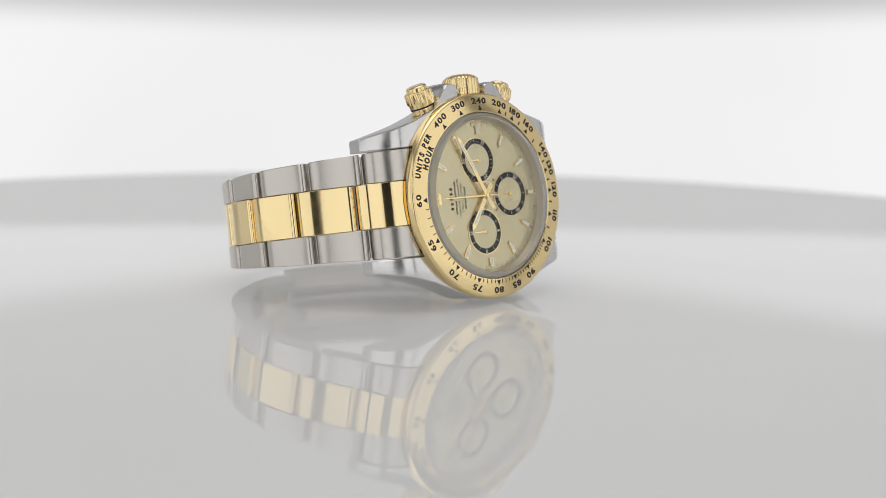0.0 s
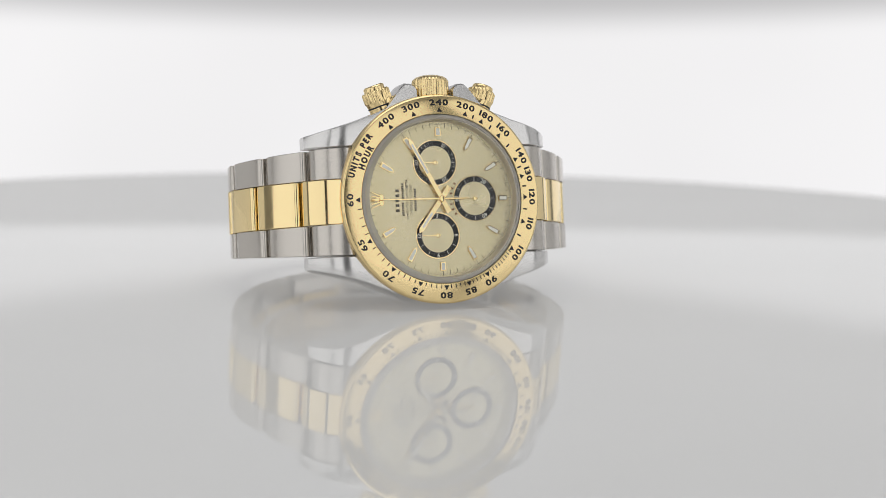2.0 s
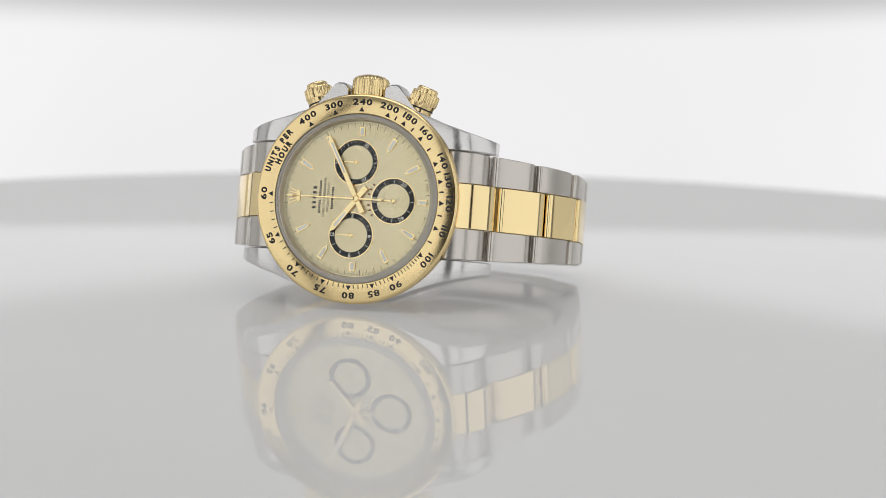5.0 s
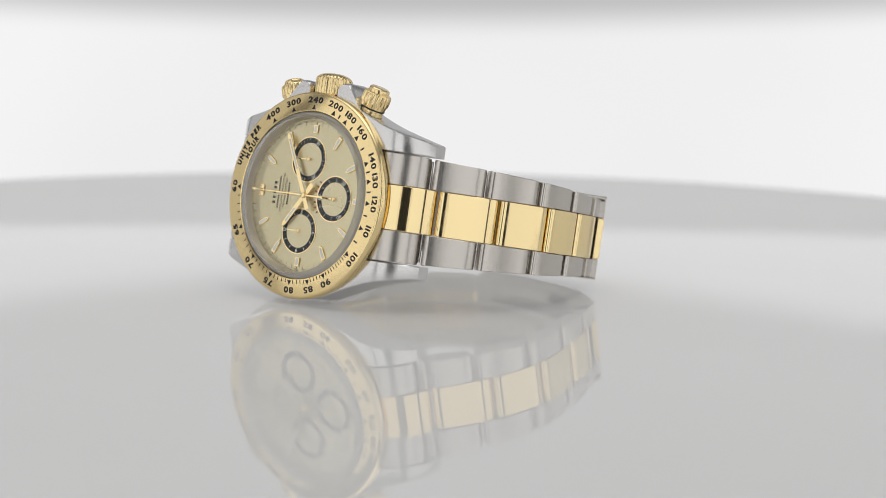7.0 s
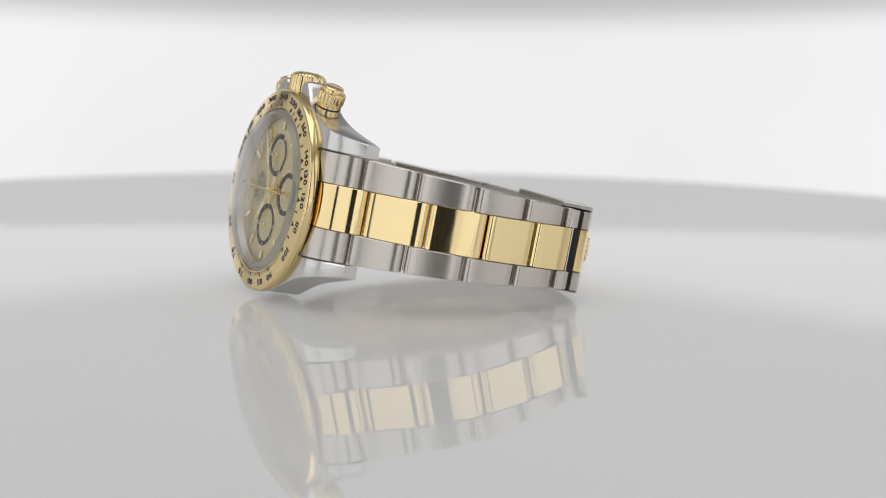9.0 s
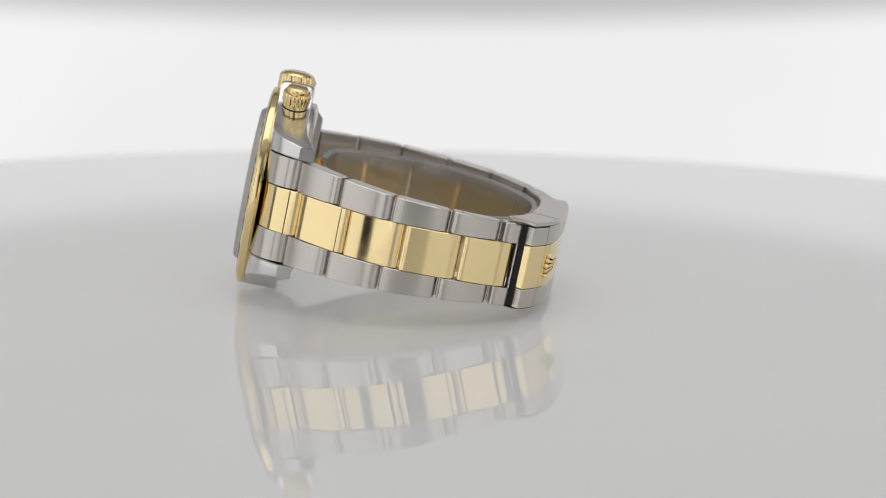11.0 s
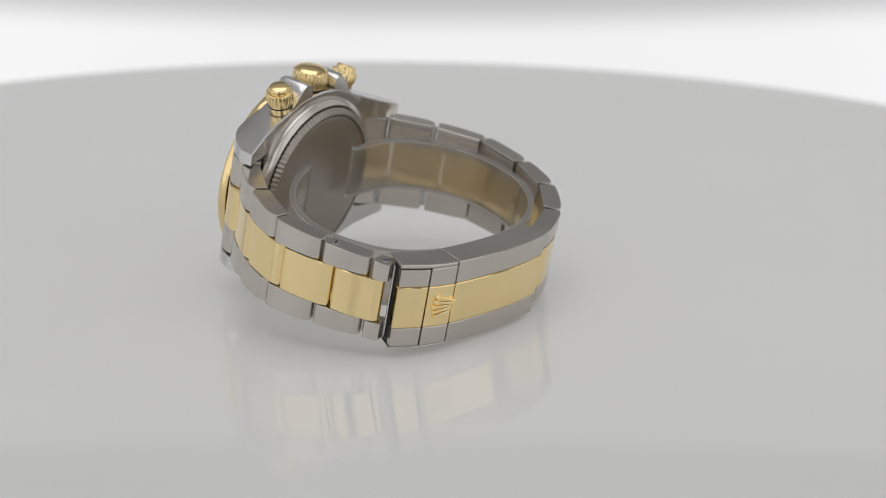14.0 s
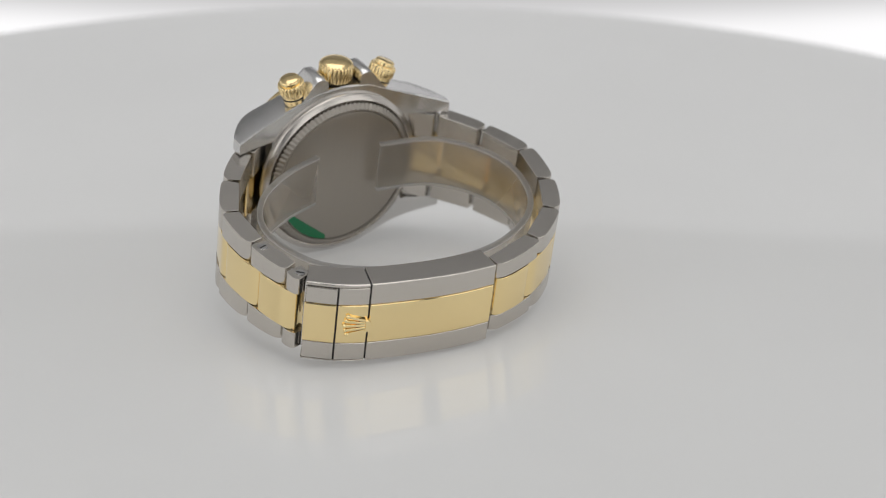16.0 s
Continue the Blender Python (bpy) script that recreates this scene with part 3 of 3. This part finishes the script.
def strip(s0, s1, z0, z1, thick, lift=0.0, soft=0.2, n=14):
    rings = []
    for k in range(n):
        p, d = along(CLASP, s0 + (s1 - s0) * k / (n - 1))
        nr = Vector((-d.y, d.x)) if Vector((-d.y, d.x)).dot(Vector((10, 35)) - p) > 0 else Vector((d.y, -d.x))
        a, b_ = p - nr * lift, p + nr * thick
        rings.append([(a.x, a.y, z0), (a.x, a.y, z1), (b_.x, b_.y, z1), (b_.x, b_.y, z0)])
    return loft(rings, width=soft, segments=2)


bracelet = part("bracelet", strip(2.5, cl_end - 2.5, -3.6, 3.6, 6.4, -5.4), brushed_steel, watch, "three-row bracelet of brushed steel and polished gold links")


def half(points, side, count):
    line = spline(points)
    s = line[2]
    total = s[-1]

    def hw(x):
        return float(np.interp(x, [0, s[1], total], [10.3, 10.15, 7.7]))
    shift = 3.1
    for i in range(count):
        s0, s1 = s[i] + 0.34, s[i + 1] - 0.34
        for sz in (1, -1):
            w0, w1 = hw(s0), hw(s1)
            lo, hi = (4.35, w0) if sz > 0 else (-w0, -4.35)
            part("end_link" if i == 0 else "steel_link", link_bm(line, s0, s1, lo, hi, side, 3.0 if i else 3.4, 0.38 if i else 1.5, 0.45, 0.10, taper=(0, w1 - w0)), brushed_steel, bracelet, smooth=30)
        g0 = s[i] + (shift if i > 1 else 1.9) + 0.2 if i else s[0] + 0.3
        g1 = min(s[i + 1] + (shift if i else 1.9) - 0.2, total - (0.9 if side > 0 else 0.6))
        if g1 - g0 > 1.5:
            part("gold_link", link_bm(line, g0, g1, -4.25, 4.25, side, 2.8, 0.32 if i else 1.6, 0.52, 0.08), polished_gold, bracelet, "polished gold centre link", smooth=30)
    # joint pins in the gaps
    for i in range(1, count + 1):
        p, d = along(line, s[i])
        n_ = Vector((-d.y, d.x)) * side
        p = p + n_ * 1.3
        pin = bmesh.new()
        bmesh.ops.create_cone(pin, cap_ends=True, segments=14, radius1=0.26, radius2=0.26, depth=2 * hw(s[i]) - 0.9)
        bmesh.ops.translate(pin, verts=pin.verts, vec=(p.x, p.y, 0))
        part("pin", pin, polished_steel, bracelet)
    return line, hw


six, six_hw = half(SIX, 1, 6)
twelve, twelve_hw = half(TWELVE, -1, 7)

# slotted screws in the upper edge of two links
for x, y, ang in ((35.3, 40.1, 20), (32.7, 49.9, -40)):
    near = min(np.linspace(0, six[1][-1], 200), key=lambda u: (along(six, u)[0] - Vector((x, y))).length)
    z = six_hw(near) - 0.1
    sc = bmesh.new()
    bmesh.ops.create_cone(sc, cap_ends=True, segments=20, radius1=1.0, radius2=0.92, depth=0.36)
    bmesh.ops.translate(sc, verts=sc.verts, vec=(x, y, z))
    screw = part("screw", sc, polished_steel, bracelet, "slotted steel screw")
    sl = loft([[(-0.8, -0.17, h), (0.8, -0.17, h), (0.8, 0.17, h), (-0.8, 0.17, h)] for h in (0.1, 0.2)])
    sl.transform(Matrix.Translation((x, y, z)) @ Matrix.Rotation(radians(ang), 4, "Z"))
    part("slot", sl, dark_gap, screw)

# folding clasp
clasp = part("clasp", strip(1.0, cl_end - 0.3, -7.6, 7.6, 4.0, -1.6), brushed_steel, watch, "brushed steel folding clasp with polished gold centre", smooth=15)
SEG = (0.2, 6.05, 6.3, 12.1, 12.35, cl_end)
TOP, LOW = 8.75, -8.4
part("latch", strip(SEG[0], SEG[1], 4.25, 7.8, 1.5), brushed_steel, clasp, smooth=15)
part("latch", strip(SEG[0], SEG[1], LOW + 0.35, -4.25, 1.5), brushed_steel, clasp, smooth=15)
part("latch", strip(SEG[0] - 0.15, SEG[1], -4.2, 4.2, 1.5, 0.06), polished_gold, clasp, "gold latch end", smooth=15)
part("joint", strip(SEG[1] - 0.05, SEG[2] + 0.05, LOW + 0.4, 7.9, 1.4, -0.5, 0.02, 4), dark_gap, clasp, "dark joint line", smooth=15)
part("joint", strip(SEG[0] + 0.2, SEG[2], 7.75, 8.1, 1.4, -0.35, 0.02), dark_gap, clasp, "dark joint line", smooth=15)
part("joint", strip(SEG[3] - 0.05, SEG[4] + 0.05, LOW + 0.3, TOP - 0.3, 5.6, -0.35, 0.02, 4), dark_gap, clasp, "dark joint line", smooth=15)
# solid dark block gives the open clasp end its shade
part("cavity_shade", strip(0.25, 1.8, LOW + 0.4, 7.7, 3.8, -1.55), dark_gap, clasp, "dark block standing for shade in the open clasp end", smooth=15)
part("bottom_rail", strip(0.0, SEG[3], LOW, LOW + 0.3, 4.4), brushed_steel, clasp, smooth=15)
part("side_rail", strip(0.0, SEG[3], 8.05, TOP, 5.9), brushed_steel, clasp, smooth=15)
part("side_panel", strip(SEG[2], SEG[3], 4.25, 8.0, 1.5), brushed_steel, clasp, smooth=15)
part("side_panel", strip(SEG[2], SEG[3], LOW + 0.32, -4.25, 3.2), brushed_steel, clasp, smooth=15)
part("gold_panel", strip(SEG[2], SEG[3], -4.2, 4.2, 1.5, 0.06), polished_gold, clasp, "polished gold panel", smooth=15)
part("side_panel", strip(SEG[4], SEG[5], 4.25, TOP, 5.9), brushed_steel, clasp, smooth=15)
part("side_panel", strip(SEG[4], SEG[5], LOW, -4.25, 3.2), brushed_steel, clasp, smooth=15)
part("gold_panel", strip(SEG[4], SEG[5], -4.2, 4.2, 1.5, 0.06), polished_gold, clasp, "polished gold panel", smooth=15)

# plain fan relief on the clasp
mid, dirn = along(CLASP, 9.6)
nin = Vector((-dirn.y, dirn.x)) if Vector((-dirn.y, dirn.x)).dot(Vector((10, 35)) - mid) > 0 else Vector((dirn.y, -dirn.x))
FAN = Matrix(((dirn.x, nin.x, 0, mid.x), (dirn.y, nin.y, 0, mid.y), (0, 0, 1, 0), (0, 0, 0, 1)))


def on_clasp(bm):
    bm.transform(FAN)
    return bm


fan = part("fan_relief", on_clasp(prism([(3.0, -0.9), (3.3, 0), (3.0, 0.9), (2.5, 1.35), (1.9, 1.2), (2.1, 0), (1.9, -1.2), (2.5, -1.35)], -0.75, 0.3, 0.12)), polished_gold, clasp, "raised gold fan emblem", smooth=15)
for k in (-2, -1, 0, 1, 2):
    tx_, tz_ = -1.55 + abs(k) * 0.28, k * 0.92
    part("prong", on_clasp(prism([(2.4, k * 0.46 - 0.24), (2.4, k * 0.46 + 0.24), (tx_, tz_ + 0.3), (tx_, tz_ - 0.3)], -0.55, 0.2, 0.08)), polished_gold, fan, smooth=15)
    knob = bmesh.new()
    bmesh.ops.create_uvsphere(knob, u_segments=14, v_segments=9, radius=0.48)
    bmesh.ops.translate(knob, verts=knob.verts, vec=(tx_ - 0.3, -0.25, tz_ * 1.08))
    part("knob", on_clasp(knob), polished_gold, fan)

# clear plastic cuff inside the bracelet
cuff_holder = tagged(new("bracelet_cuff"), "clear soft plastic cuff inside the bracelet", "cuff")
CUFF = spline([(8.0, 13.0), (16.5, 16.2), (25.5, 22.5), (30.8, 31.5), (30.6, 41.0), (26.0, 49.4), (14.0, 55.2), (-3.0, 56.4), (-15.0, 52.2), (-23.6, 44.5), (-27.6, 33.5), (-26.2, 23.5), (-18.8, 15.2), (-7.0, 13.0)], 6)


def cuff_ring(z0, z1, half):
    rings = []
    for u in np.linspace(0, CUFF[1][-1], 72):
        p, d = along(CUFF, u)
        nr = Vector((-d.y, d.x)) * half
        rings.append([(p.x - nr.x, p.y - nr.y, z0), (p.x - nr.x, p.y - nr.y, z1), (p.x + nr.x, p.y + nr.y, z1), (p.x + nr.x, p.y + nr.y, z0)])
    return loft(rings, width=0.12)


for name, z0, z1, half_, mat, note in (("band", -3.2, 7.0, 0.5, soft_plastic, ""), ("rim", 7.02, 7.6, 0.6, rim_plastic, "thicker milky rim"), ("rim", -3.8, -3.22, 0.6, rim_plastic, "thicker milky rim")):
    part(name, cuff_ring(z0, z1, half_), mat, cuff_holder, note).visible_shadow = False


def motions():
    turn = [(t, pose(0, 0, 0, 0, 0, a)) for t, a in SPIN]
    for thing in (turntable, watch, cuff_holder):
        walk(thing, turn)
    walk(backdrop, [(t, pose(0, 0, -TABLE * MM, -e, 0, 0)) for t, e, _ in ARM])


motions()
